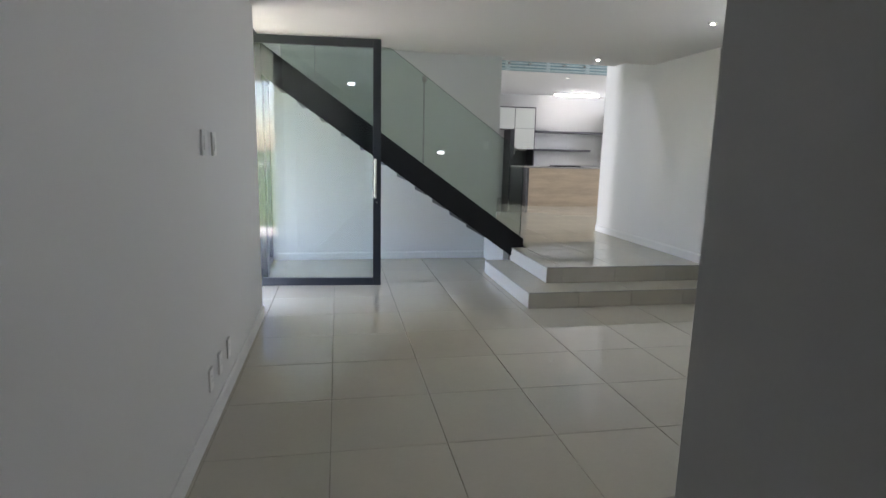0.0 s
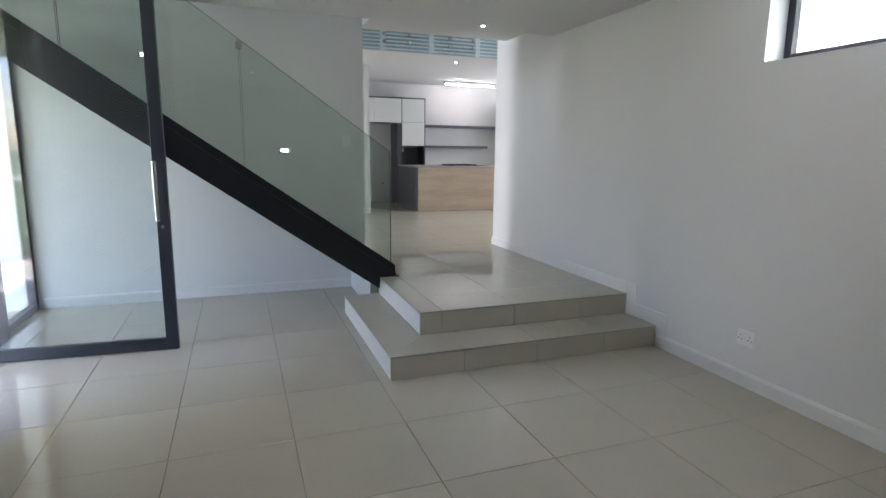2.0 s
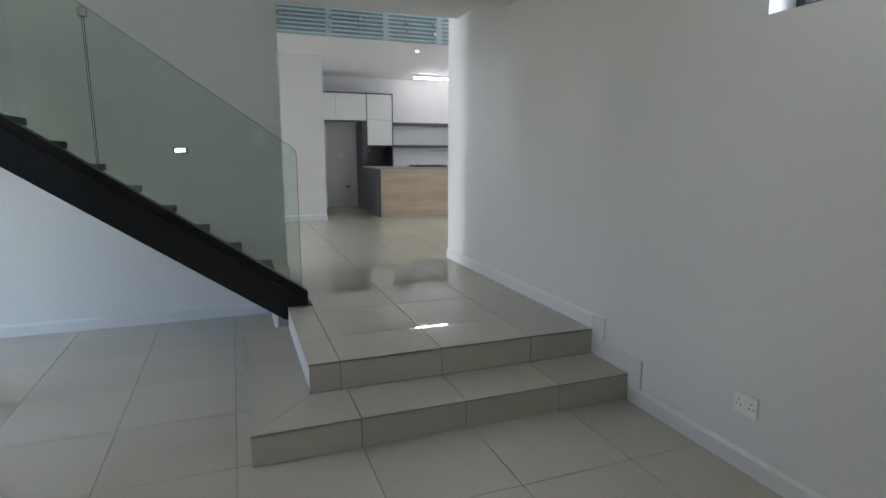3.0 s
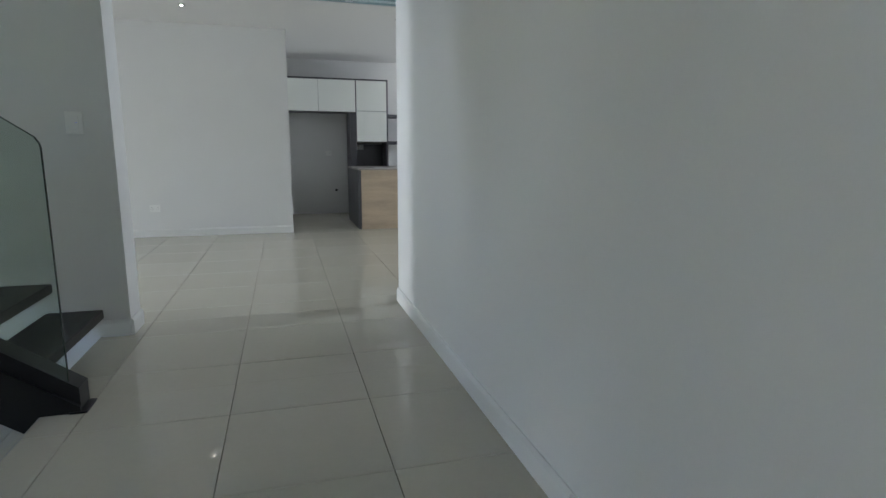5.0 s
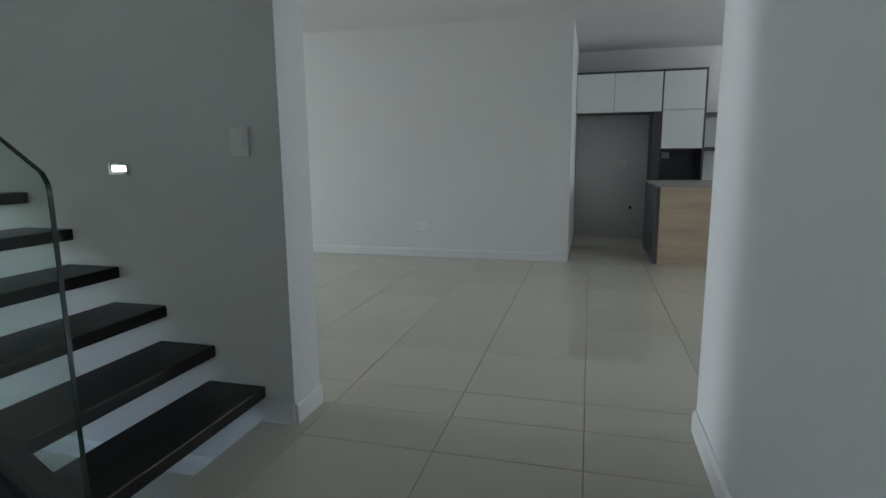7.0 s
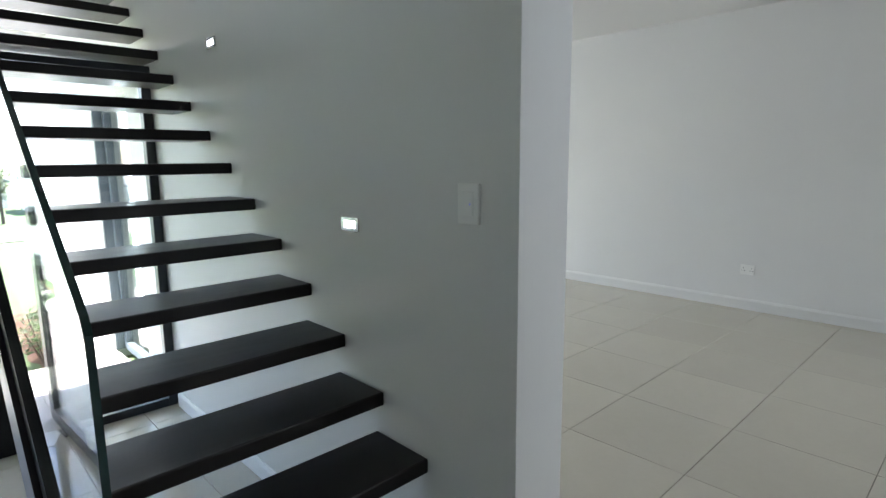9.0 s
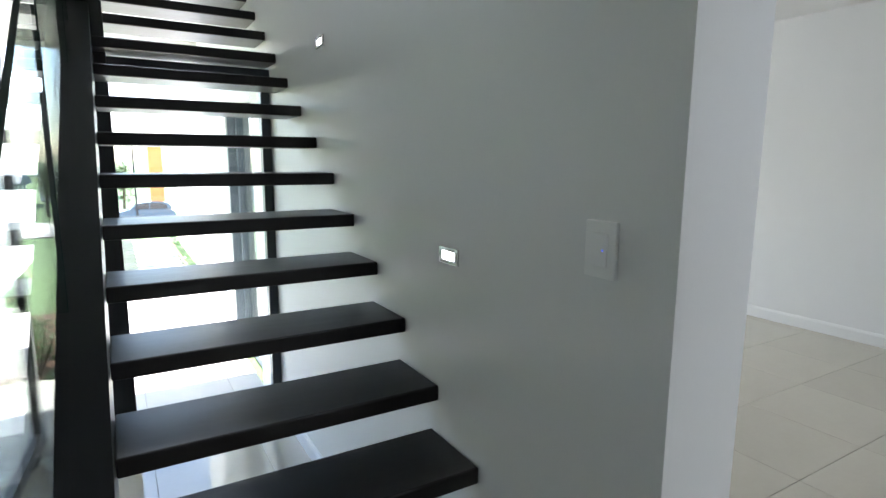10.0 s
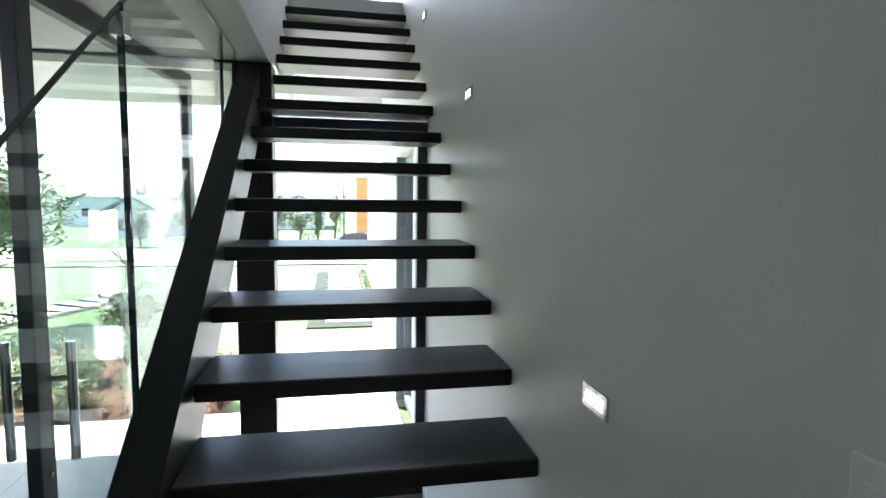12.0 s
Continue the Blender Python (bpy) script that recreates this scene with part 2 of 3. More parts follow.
setting("ceiling_entrance", boxes((-2.72, -9.2, C, XR, EDGE, 3.4), (0.42, EDGE, 2.78, XR, 2.80, 3.4)), CEIL, "flat white plastered entrance ceiling", "ceiling")
setting("ceiling_porch", boxes((-4.75, -3.5, 2.70, -2.72, EDGE, 3.4)), CEIL, "pale plastered porch soffit", "ceiling")
setting("landing", boxes((-6, EDGE, 3.18, -3.985, YS, 3.478)), WALL, "white stair landing at the top of the stair", "landing")
setting("ceiling_living", boxes((-12.72, 2.91, K, 0.42, 5.4, 3.4), (-12.72, 5.4, K, 7, 9.52, 3.4)), CEIL, "flat white living room and kitchen ceiling", "ceiling")
setting("ceiling_upper", boxes((-6.2, 1.5, TOP, 7.3, 9.8, TOP + 0.2)), CEIL, "plain white upper ceiling", "ceiling")


def ground_z(x, y):
    if x > -15:
        return -0.10
    if x < -46:
        return -2.95
    s = (-15 - x) / 31
    return -0.10 - 2.85 * (1 - (1 - s) ** 1.6)


def sheet(xs, ys, lift=0.0, thick=0.0):
    bm = bmesh.new()
    rows = [[bm.verts.new((x, y, ground_z(x, y) + lift)) for y in ys] for x in xs]
    for i in range(len(xs) - 1):
        for j in range(len(ys) - 1):
            bm.faces.new((rows[i][j], rows[i][j + 1], rows[i + 1][j + 1], rows[i + 1][j]))
    bmesh.ops.recalc_face_normals(bm, faces=bm.faces[:])
    if bm.faces[0].normal.z < 0:
        bmesh.ops.reverse_faces(bm, faces=bm.faces[:])
    return bm


gx = [-900, -400, -200, -100, -60, -50] + [-46 + i for i in range(33)] + [-12, -8, 0, 60, 300, 900]
gy = [-900, -300, -100, -50, -30, -20, -10, 0, 3, 10, 20, 30, 50, 100, 300, 900]
setting("ground", sheet(gx, gy), GRASS, "green lawn sloping down to the street", "ground")
setting("road", sheet([-49] + [-46 + i for i in range(9)], [-200, -60, -20, 0, 20, 60, 200], 0.03), ROAD, "pale sunlit street", "road")
setting("driveway", sheet([-40 + i for i in range(25)], [-9, -4, -0.5, 3, 9, 16], 0.06), ROAD, "pale paved driveway leading to the street", "driveway")
setting("porch_floor", boxes((-4.25, -3.5, -0.35, -2.76, YS, -0.012), (-7.1, 1.45, -0.35, -4.25, YS, -0.03)), GROUT, "pale tiled porch floor", "floor")


# ---- entrance: facade, pivot door ----
facade = thing("entrance_facade", "charcoal aluminium and glass entrance screen", "window frame", (-2.55, 1.7, 0), kind="structure")
part("column", rbox(-2.830, 1.56, 0, -2.630, 1.77, C, 0.006), STEEL, facade, "dark square steel column")
part("sill_rail", rbox(-2.755, 1.77, 0, -2.685, 2.61, 0.06), ALU, facade)
part("wall_post", rbox(-2.755, 2.61, 0, -2.685, YS, 2.29), ALU, facade)
part("head_rail", rbox(-2.830, 0.07, C - 0.02, -2.620, 1.58, C - 0.001, 0.003), ALU, facade)
part("head_rail", rbox(-2.780, 1.77, 2.29, -2.670, YS, 2.36), ALU, facade)
part("door_post", rbox(-2.740, 0.07, 0, -2.640, 0.13, C - 0.021), ALU, facade)
p = part("pane", box(-2.726, 1.77, 0.06, -2.714, 2.61, 2.29), PANE, facade)
p.visible_shadow = False

L = 1.70
door = thing("pivot_door", "open glass pivot door in a charcoal aluminium frame", "door", (-1.36, 1.08, 0.008))
LEAF_Z = 2.63


def door_part(name, bm, material, label="", parent=None, smooth=False):
    bm.transform(Matrix.Translation((-1.36, 1.08, 0.008)) @ Matrix.Rotation(radians(-4.2), 4, "Z"))
    return part(name, bm, material, parent or door, label, smooth)


door_part("stile", rbox(-0.085, 0, 0, 0, 0.05, LEAF_Z), ALU)
door_part("stile", rbox(-L, 0, 0, -L + 0.085, 0.05, LEAF_Z), ALU)
door_part("bottom_rail", rbox(-L + 0.085, 0.001, 0, -0.085, 0.049, 0.085), ALU)
door_part("top_rail", rbox(-L + 0.085, 0.001, LEAF_Z - 0.085, -0.085, 0.049, LEAF_Z), ALU)
g = door_part("pane", box(-L + 0.085, 0.019, 0.085, -0.085, 0.031, LEAF_Z - 0.085), DOORGLASS)
g.visible_shadow = False
for side, y in ((-1, -0.08), (1, 0.13)):
    h = door_part("pull_handle", rod((-0.06, y, 0.98), (-0.06, y, 1.40), 0.016), CHROME, "brushed steel bar handle", smooth=False)
    for z in (1.11, 1.27):
        door_part("handle_arm", rod((-0.06, y, z), (-0.06, 0.0 if side < 0 else 0.05, z), 0.009, n=10), CHROME, parent=h)
lock = door_part("lock", rod((-0.045, -0.008, 0.93), (-0.045, 0.058, 0.93), 0.010), CHROME)
door_part("pivot_shoe", rbox(-1.46, -0.02, -0.006, -1.32, 0.07, 0.0, 0.002), STEEL)

# ---- staircase ----
GO, RISE, T1X, T1Z = 0.25, 0.175, 0.278, 0.503
stair = thing("staircase", "floating stair with dark wooden treads and glass balustrade", "staircase", (0.45, 1.57, F))
SL = 0.706


def line_z(x, z0):
    return z0 + SL * (0.46 - x)


xe = 0.46 - (C - 0.447) / SL
part("stringer", prism([(0.47, 0.44), (0.47, F + 0.012), (0.36, F - 0.005), (0.32, F - 0.005), (0.32, 0.225), (xe, line_z(xe, 0.447) - 0.343), (xe, C)], "y", 1.597, 1.708), STEEL, stair)
part("stringer_flange", prism([(0.472, 0.36), (0.472, F), (0.30, F - 0.06), (0.30, 0.235), (xe, line_z(xe, 0.447) - 0.335), (xe, line_z(xe, 0.36))], "y", 1.580, 1.5965), STEEL, stair)
part("base_plate", rbox(0.43, 1.57, F, 0.50, 1.71, F + 0.008, 0.002), STEEL, stair)
for i in range(17):
    x1, z1 = T1X - GO * i, T1Z + RISE * i
    y0 = 1.710 if i < 13 else EDGE + 0.004
    part("tread", rbox(x1 - 0.30, y0, z1 - 0.055, x1, YS - 0.004, z1, 0.006), TREAD, stair)


def pane_profile(xa, xb, low, high):
    return [(xa, line_z(xa, low)), (xb, line_z(xb, low)), (xb, line_z(xb, high)), (xa, line_z(xa, high))]


GY = 1.612
cuts = [(0.43, -0.815), (-0.825, -2.05), (-2.06, -2.42)]
for k, (xa, xb) in enumerate(cuts):
    top = 1.465
    prof = pane_profile(xa, xb, 0.44, top)
    if k == 0:
        prof = [(0.43, 0.469), (xb, line_z(xb, 0.44)), (xb, line_z(xb, top)), (0.412, line_z(0.412, top)), (0.427, 1.472), (0.43, 1.455)]
    if k == 2:
        prof = [(xa, line_z(xa, 0.44)), (xb, line_z(xb, 0.44)), (xb, C - 0.004), (xa, C - 0.004)]
    if k == 1:
        xc = 0.46 - (C - 0.004 - top) / SL
        prof = [(xa, line_z(xa, 0.44)), (xb, line_z(xb, 0.44)), (xb, C - 0.004), (xc, C - 0.004), (xa, line_z(xa, top))]
    gp = part("glass_panel", prism(prof, "y", GY - 0.006, GY + 0.006), GREEN, stair, "clear greenish glass panel")
    gp.visible_shadow = False
    rim = bmesh.new()
    n = len(prof)
    for j in range(n):
        (ax, az), (bx, bz) = prof[j], prof[(j + 1) % n]
        if j == 0:
            continue
        d = Vector((bx - ax, 0, bz - az)).normalized()
        s = Vector((-d.z, 0, d.x)) * 0.0014
        q = [rim.verts.new(Vector((px, yy, pz)) + o) for px, pz in ((ax, az), (bx, bz)) for yy in (GY - 0.0064, GY + 0.0064) for o in (-s, s)]
        for fc in ((0, 1, 3, 2), (4, 6, 7, 5), (0, 4, 5, 1), (2, 3, 7, 6), (0, 2, 6, 4), (1, 5, 7, 3)):
            rim.faces.new([q[i] for i in fc])
    part("glass_edge", rim, GEDGE, gp)
for zz in (1.36,):
    xj = -0.82
    c = part("glass_clamp", rbox(xj - 0.024, GY - 0.018, line_z(xj, zz) + 0.03, xj + 0.024, GY + 0.018, line_z(xj, zz) + 0.085, 0.004), CHROME, stair, "small steel glass clamp")

# ---- raised floor steps ----
S1 = 0.163
low = setting("step_lower", boxes((0.012, 0.012, 0, XR, 0.37, S1 - 0.012), (0.012, 0.37, 0, 0.32, 1.66, S1 - 0.012)), GROUT, "lower tiled step with cream porcelain treads", "step")
up = setting("step_upper", boxes((0.332, 0.382, 0, XR, 2.92, F - 0.012), (0.262, 1.722, 0, 0.332, YS, F - 0.012)), GROUT, "upper tiled step at the edge of the raised floor", "step")
setting("step_side", boxes((0.252, 1.71, 0, 0.262, YS, F - 0.012), (0.262, 1.71, 0, 0.322, 1.722, F - 0.012)), WALL, "white painted side of the raised floor", "step")


def tile(parent, x0, y0, z0, x1, y1, z1, material, name="tile", cache={}):
    """A flat piece with slightly eased edges; alike pieces share one mesh."""
    size = (round(x1 - x0, 3), round(y1 - y0, 3), round(z1 - z0, 3), material.name)
    if size not in cache:
        w, d, h = size[:3]
        e = 0.0012
        bm = bmesh.new()
        lo = [bm.verts.new(q) for q in ((0, 0, 0), (w, 0, 0), (w, d, 0), (0, d, 0))]
        mid = [bm.verts.new(q) for q in ((0, 0, h - e), (w, 0, h - e), (w, d, h - e), (0, d, h - e))]
        hi = [bm.verts.new(q) for q in ((e, e, h), (w - e, e, h), (w - e, d - e, h), (e, d - e, h))]
        for i in range(4):
            j = (i + 1) % 4
            bm.faces.new((lo[i], lo[j], mid[j], mid[i]))
            bm.faces.new((mid[i], mid[j], hi[j], hi[i]))
        bm.faces.new(hi)
        cache[size] = mesh_of(name, bm, material)
    ob = new(name, cache[size])
    ob.location = (x0, y0, z0)
    ob.parent = parent
    return ob


def tile_grid(parent, x0, y0, x1, y1, z, ox, oy, pitch=0.6, gap=0.003, material=None, thick=0.012, keep=None, rest=None):
    """Square tiles on a grid with its corner at ox, oy, cut to a rectangle."""
    i0, i1 = math.floor((x0 - ox) / pitch), math.ceil((x1 - ox) / pitch)
    j0, j1 = math.floor((y0 - oy) / pitch), math.ceil((y1 - oy) / pitch)
    for i in range(i0, i1):
        for j in range(j0, j1):
            a, b = max(x0, ox + i * pitch + gap / 2), min(x1, ox + (i + 1) * pitch - gap / 2)
            c, d = max(y0, oy + j * pitch + gap / 2), min(y1, oy + (j + 1) * pitch - gap / 2)
            if b - a < 0.012 or d - c < 0.012:
                continue
            if rest is not None and not keep((a + b) / 2, (c + d) / 2):
                rest.append((a, c, z - thick, b, d, z))
            else:
                tile(parent, a, c, z - thick, b, d, z, material)


G0X, G0Y, U0X, U0Y = -0.07, 0.035, 0.49, 2.59

# ---- kitchen ----
cab = thing("tall_cabinet", "tall graphite cabinet with white gloss upper doors", "cabinet", (2.93, 9.0, F))
part("side_panel", rbox(2.492, 8.72, F, 2.592, 9.298, 2.10, 0.002), GRAPHITE, cab)
part("carcass", boxes((2.592, 8.75, 1.615, 3.122, 9.298, 2.64), (3.122, 8.74, 1.18, 3.147, 9.298, 2.665), (2.592, 8.74, 2.64, 3.122, 9.298, 2.665), (2.592, 9.2, 1.18, 3.122, 9.298, 1.58)), GRAPHITE, cab)
part("door", rbox(2.604, 8.72, 2.135, 3.118, 8.75, 2.635, 0.002), CABWHITE, cab, "white gloss door")
part("door", rbox(2.604, 8.72, 1.62, 3.118, 8.75, 2.129, 0.002), CABWHITE, cab, "white gloss door")
part("base", rbox(2.597, 8.74, F, 3.147, 9.298, 1.18, 0.002), CABWHITE, cab, "white lower cabinet front")
cab2 = thing("wall_cabinet", "white gloss wall cabinet above the empty fridge space", "cabinet", (2.0, 9.0, 2.11))
part("carcass", boxes((1.464, 8.75, 2.115, 2.592, 9.298, 2.64), (1.464, 8.735, 2.64, 2.592, 9.298, 2.665)), GRAPHITE, cab2)
part("door", rbox(1.468, 8.72, 2.115, 1.968, 8.75, 2.635, 0.002), CABWHITE, cab2)
part("door", rbox(1.972, 8.72, 2.115, 2.584, 8.75, 2.635, 0.002), CABWHITE, cab2)
for z, xr, lab in ((2.05, 5.2, "long"), (1.58, 4.82, "shorter")):
    tagged(part("wall_shelf", rbox(3.15, 9.0, z, xr, 9.298, z + 0.055, 0.002), GRAPHITE, None), lab + " graphite floating shelf on the kitchen wall", "shelf", "kitchen shelves")
pan = thing("pantry_cabinet", "dark tall cabinet at the end of the shelves", "cabinet", (5.6, 9.0, F))
part("body", rbox(5.27, 8.8, F, 5.95, 9.298, 2.55, 0.003), GRAPHITE, pan)
part("door", rbox(5.275, 8.778, F + 0.1, 5.945, 8.799, 2.545, 0.002), GRAPHITE, pan)
isl = thing("kitchen_island", "oak fronted island with graphite end panel and grey top", "kitchen island", (3.6, 7.3, F))
part("front_panel", rbox(2.43, 7.02, F, 5.2, 7.06, 1.185, 0.002), OAK, isl, "light oak panel")
part("end_panel", rbox(2.39, 7.018, F, 2.43, 8.30, 1.185, 0.002), GRAPHITE, isl, "graphite end panel")
part("body", box(2.432, 7.062, F, 5.2, 8.28, 1.183), GRAPHITE, isl)
top = part("worktop", rbox(2.385, 7.005, 1.186, 5.22, 8.32, 1.21, 0.003), WORKTOP, isl, "grey stone worktop")
hob = thing("gas_hob", "black gas hob on the island worktop", "hob", (3.5, 7.5, 1.21))
part("plate", rbox(3.1, 7.25, 1.211, 3.85, 7.72, 1.222, 0.003), GRAPHITE, hob)
for cx in (3.3, 3.65):
    gb = bmesh.new()
    for dx in (-0.13, 0, 0.13):
        box(cx + dx - 0.006, 7.3, 1.235, cx + dx + 0.006, 7.67, 1.247, bm=gb)
    for dy in (7.302, 7.66):
        box(cx - 0.136, dy, 1.222, cx + 0.136, dy + 0.008, 1.234, bm=gb)
    part("grate", gb, STEEL, hob)
sinkmix = thing("tap", "slim chrome tap on the island", "tap", (4.45, 7.55, 1.21))
part("spout", rod((4.45, 7.55, 1.211), (4.45, 7.55, 1.38), 0.011), CHROME, sinkmix)
part("nozzle", rod((4.45, 7.55, 1.372), (4.30, 7.5, 1.37), 0.009), CHROME, sinkmix)
rail = tagged(part("steel_sink", rbox(3.95, 7.3, 1.211, 4.7, 7.5, 1.222, 0.004), CHROME, None), "steel sink rim set in the island top", "sink")
pipe = tagged(part("water_pipe", rod((2.275, 9.298, 0.76), (2.275, 9.24, 0.76), 0.022), STEEL, None), "dark capped water pipe in the fridge space wall", "pipe")

# ---- lamps ----


def downlight(x, y, z, scale=1.0):
    d = thing("downlight", "small round recessed ceiling downlight, switched on", "ceiling light", (x, y, z), "ceiling downlights")
    ring = rod((x, y, z - 0.006), (x, y, z - 0.0005), 0.036 * scale, 0.040 * scale, 24)
    part("trim_ring", ring, CHROME, d)
    part("lens", rod((x, y, z - 0.009), (x, y, z - 0.0065), 0.012 * scale, n=20), LAMP, d)


for x, y, z in ((1.33, 1.62, C), (1.40, -0.42, C), (-0.6, -2.6, C), (0.36, 6.0, K), (2.78, 5.98, K)):
    downlight(x, y, z)
tube = thing("tube_light", "bright fluorescent batten on the kitchen ceiling", "ceiling light", (4.1, 8.5, K))
part("batten", rbox(3.50, 8.46, K - 0.045, 4.72, 8.54, K - 0.001, 0.006), PLASTIC, tube)
part("tube", rod((3.53, 8.5, K - 0.065), (4.69, 8.5, K - 0.065), 0.016), TUBE, tube)
for x, z in ((-0.412, 1.488), (-1.634, 2.352), (-2.842, 3.03)):
    s = thing("step_light", "small rectangular recessed step light glowing white", "wall light", (x, YS, z), "stair step lights")
    bm = boxes((x - 0.056, YS - 0.007, z - 0.026, x - 0.039, YS - 0.0005, z + 0.026), (x + 0.039, YS - 0.007, z - 0.026, x + 0.056, YS - 0.0005, z + 0.026),
               (x - 0.039, YS - 0.007, z - 0.026, x + 0.039, YS - 0.0005, z - 0.014), (x - 0.039, YS - 0.007, z + 0.014, x + 0.039, YS - 0.0005, z + 0.026))
    part("bezel", bm, CHROME, s)
    part("lens", box(x - 0.0385, YS - 0.004, z - 0.0135, x + 0.0385, YS - 0.001, z + 0.0135), STEPLAMP, s)


# ---- switches and sockets ----
def plate(name, label, cat, m, w, h, kind):
    """A moulded wall plate facing local -y, set by the pose m."""
    t = thing(name, label, cat, m.translation)
    t.matrix_world = m

    def put(n, bm, material):
        bm.transform(m)
        return part(n, bm, material, t)
    put("frame", rbox(-w / 2, -0.012, -h / 2, w / 2, -0.0005, h / 2, 0.003), PLASTIC)
    if kind == "switch":
        put("rocker", rbox(-w * 0.27, -0.016, -h * 0.30, w * 0.27, -0.0122, h * 0.30, 0.002), PLASTIC)
    else:
        for sx in ((-0.035, 0.035) if kind == "double" else (0,)):
            for dx, dz in ((0, 0.016), (-0.012, -0.008), (0.012, -0.008)):
                # no recess is cut: the shade inside each hole is a black disc
                put("pin_hole_disc", rod((sx + dx, -0.0128, dz), (sx + dx, -0.0121, dz), 0.004, n=10), DARK)
    return t


stair_switch = plate("light_switch", "white moulded light switch with a blue pilot light", "light switch", pose(0.232, YS, 1.600), 0.088, 0.125, "switch")
part("pilot_light", rod((0.244, YS - 0.0175, 1.600), (0.244, YS - 0.0162, 1.600), 0.0022, n=10), PILOT, stair_switch, "tiny blue pilot light")
plate("light_switch", "white moulded light switch beside the entrance", "light switch", pose(-2.5, -1.90, 1.515, 0, 0, 90), 0.12, 0.13, "switch")
plate("light_switch", "white moulded light switch beside the entrance", "light switch", pose(-2.5, -1.675, 1.51, 0, 0, 90), 0.09, 0.13, "switch")
plate("wall_socket", "white double wall socket with round pin holes", "socket", pose(XR, -0.807, 0.322, 0, 0, -90), 0.125, 0.10, "double")
for y in (-2.02, -1.785, -1.53):
    plate("wall_socket", "white wall socket low on the entrance wall", "socket", pose(-2.5, y, 0.275, 0, 0, 90), 0.075, 0.12, "single")
plate("wall_socket", "white wall socket on the living room wall", "socket", pose(-0.27, 6.94, 0.707), 0.12, 0.09, "double")
plate("wall_socket", "white wall socket in the empty fridge space", "socket", pose(2.15, 9.3, 1.42), 0.12, 0.09, "double")
plate("wall_socket", "white wall socket in the dark cabinet niche", "socket", pose(2.72, 9.2, 1.53), 0.11, 0.09, "double")

# ---- skirtings ----
SH = 0.10


def skirt(name, profile_axis, fixed, side, a, b, z):
    """A moulded skirting along an axis; side is the way it faces."""
    d = 0.016 * side
    prof = [(fixed, z), (fixed + d, z), (fixed + d, z + SH - 0.018), (fixed + d * 0.45, z + SH), (fixed, z + SH)]
    return setting(name, prism(prof, profile_axis, a, b), SKIRT, "white moulded skirting board", "baseboard")


skirt("baseboard_entrance", "y", -2.5, 1, -9, 0.07, 0)
skirt("baseboard_long", "y", XR, -1, -4.65, -0.012, 0)
skirt("baseboard_long_raised", "y", XR, -1, 0.37, 3.03, F)
skirt("baseboard_stair", "x", YS, -1, -2.64, 0.25, 0)
skirt("baseboard_living", "x", 6.94, -1, -12.5, 1.46, F)
skirt("baseboard_jamb", "y", 0.42, 1, YS, 2.91, F)
skirt("baseboard_stair_raised", "x", YS, -1, 0.264, 0.42, F)
setting("baseboard_steps", boxes((XR - 0.010, -0.11, 0.10, XR, 0.0, S1 + 0.11), (XR - 0.010, 0.0, S1, XR, 0.25, S1 + 0.11), (XR - 0.010, 0.25, S1, XR, 0.37, F + 0.10)), SKIRT, "stepped white skirting beside the tiled steps", "baseboard")

# ---- high window in the long wall ----
win = thing("window_1", "high charcoal aluminium window", "window", (XR + 0.03 + 0.12, -1.7, 2.02), kind="structure")
for nm, b in (("jamb", (XR + 0.03 + 0.12, -0.77, 2.060, XR + 0.03 + 0.17, -0.722, 2.580)), ("jamb", (XR + 0.03 + 0.12, -2.648, 2.060, XR + 0.03 + 0.17, -2.60, 2.580)),
              ("sill", (XR + 0.03 + 0.12, -2.60, 2.052, XR + 0.03 + 0.17, -0.77, 2.100)), ("head", (XR + 0.03 + 0.12, -2.60, 2.540, XR + 0.03 + 0.17, -0.77, 2.586)), ("mullion", (XR + 0.03 + 0.121, -1.70, 2.100, XR + 0.03 + 0.169, -1.66, 2.540))):
    part(nm, rbox(*b, 0.003), ALU, win)
p = part("pane", box(XR + 0.03 + 0.14, -2.60, 2.100, XR + 0.03 + 0.15, -0.77, 2.540), PANE, win)
p.visible_shadow = False
win2 = thing("window_2", "tall grey aluminium window in the wing wall", "window", (-3.9, YS + 0.12, 0), kind="structure")
for nm, b in (("reveal", (-4.398, YS + 0.01, -0.02, -4.385, YS + 0.10, 2.255)), ("jamb", (-4.385, YS + 0.08, -0.02, -4.32, YS + 0.14, 2.255)), ("jamb", (-3.38, YS + 0.08, -0.02, -3.305, YS + 0.14, 2.255)),
              ("head", (-4.32, YS + 0.08, 2.18, -3.38, YS + 0.14, 2.255)), ("sill", (-4.32, YS + 0.08, -0.02, -3.38, YS + 0.14, 0.05))):
    part(nm, rbox(*b, 0.003), GREYALU, win2)
p = part("pane", box(-4.32, YS + 0.105, 0.05, -3.38, YS + 0.115, 2.18), PANE, win2)
p.visible_shadow = False

# ---- upper gallery louvres behind a glass balustrade ----
lou = thing("louvre_screen", "pale horizontal louvre screen above the kitchen", "louvre", (3.5, 5.6, 3.4))
# added panel in sky colour; its unseen upper part blocks light from the gallery
part("backing", box(0.45, 5.391, K + 0.005, 6.99, 5.398, 5.95), SKYBACK, lou, "added backing coloured like the sky between the slats")
for i in range(52):
    z = K + 0.02 + 0.055 * i
    bm = box(0.46, -0.013, -0.004, 6.98, 0.013, 0.004)
    bm.transform(Matrix.Translation((0, 5.377, z + 0.014)) @ Matrix.Rotation(radians(62), 4, "X"))
    part("slat", bm, SLAT, lou)
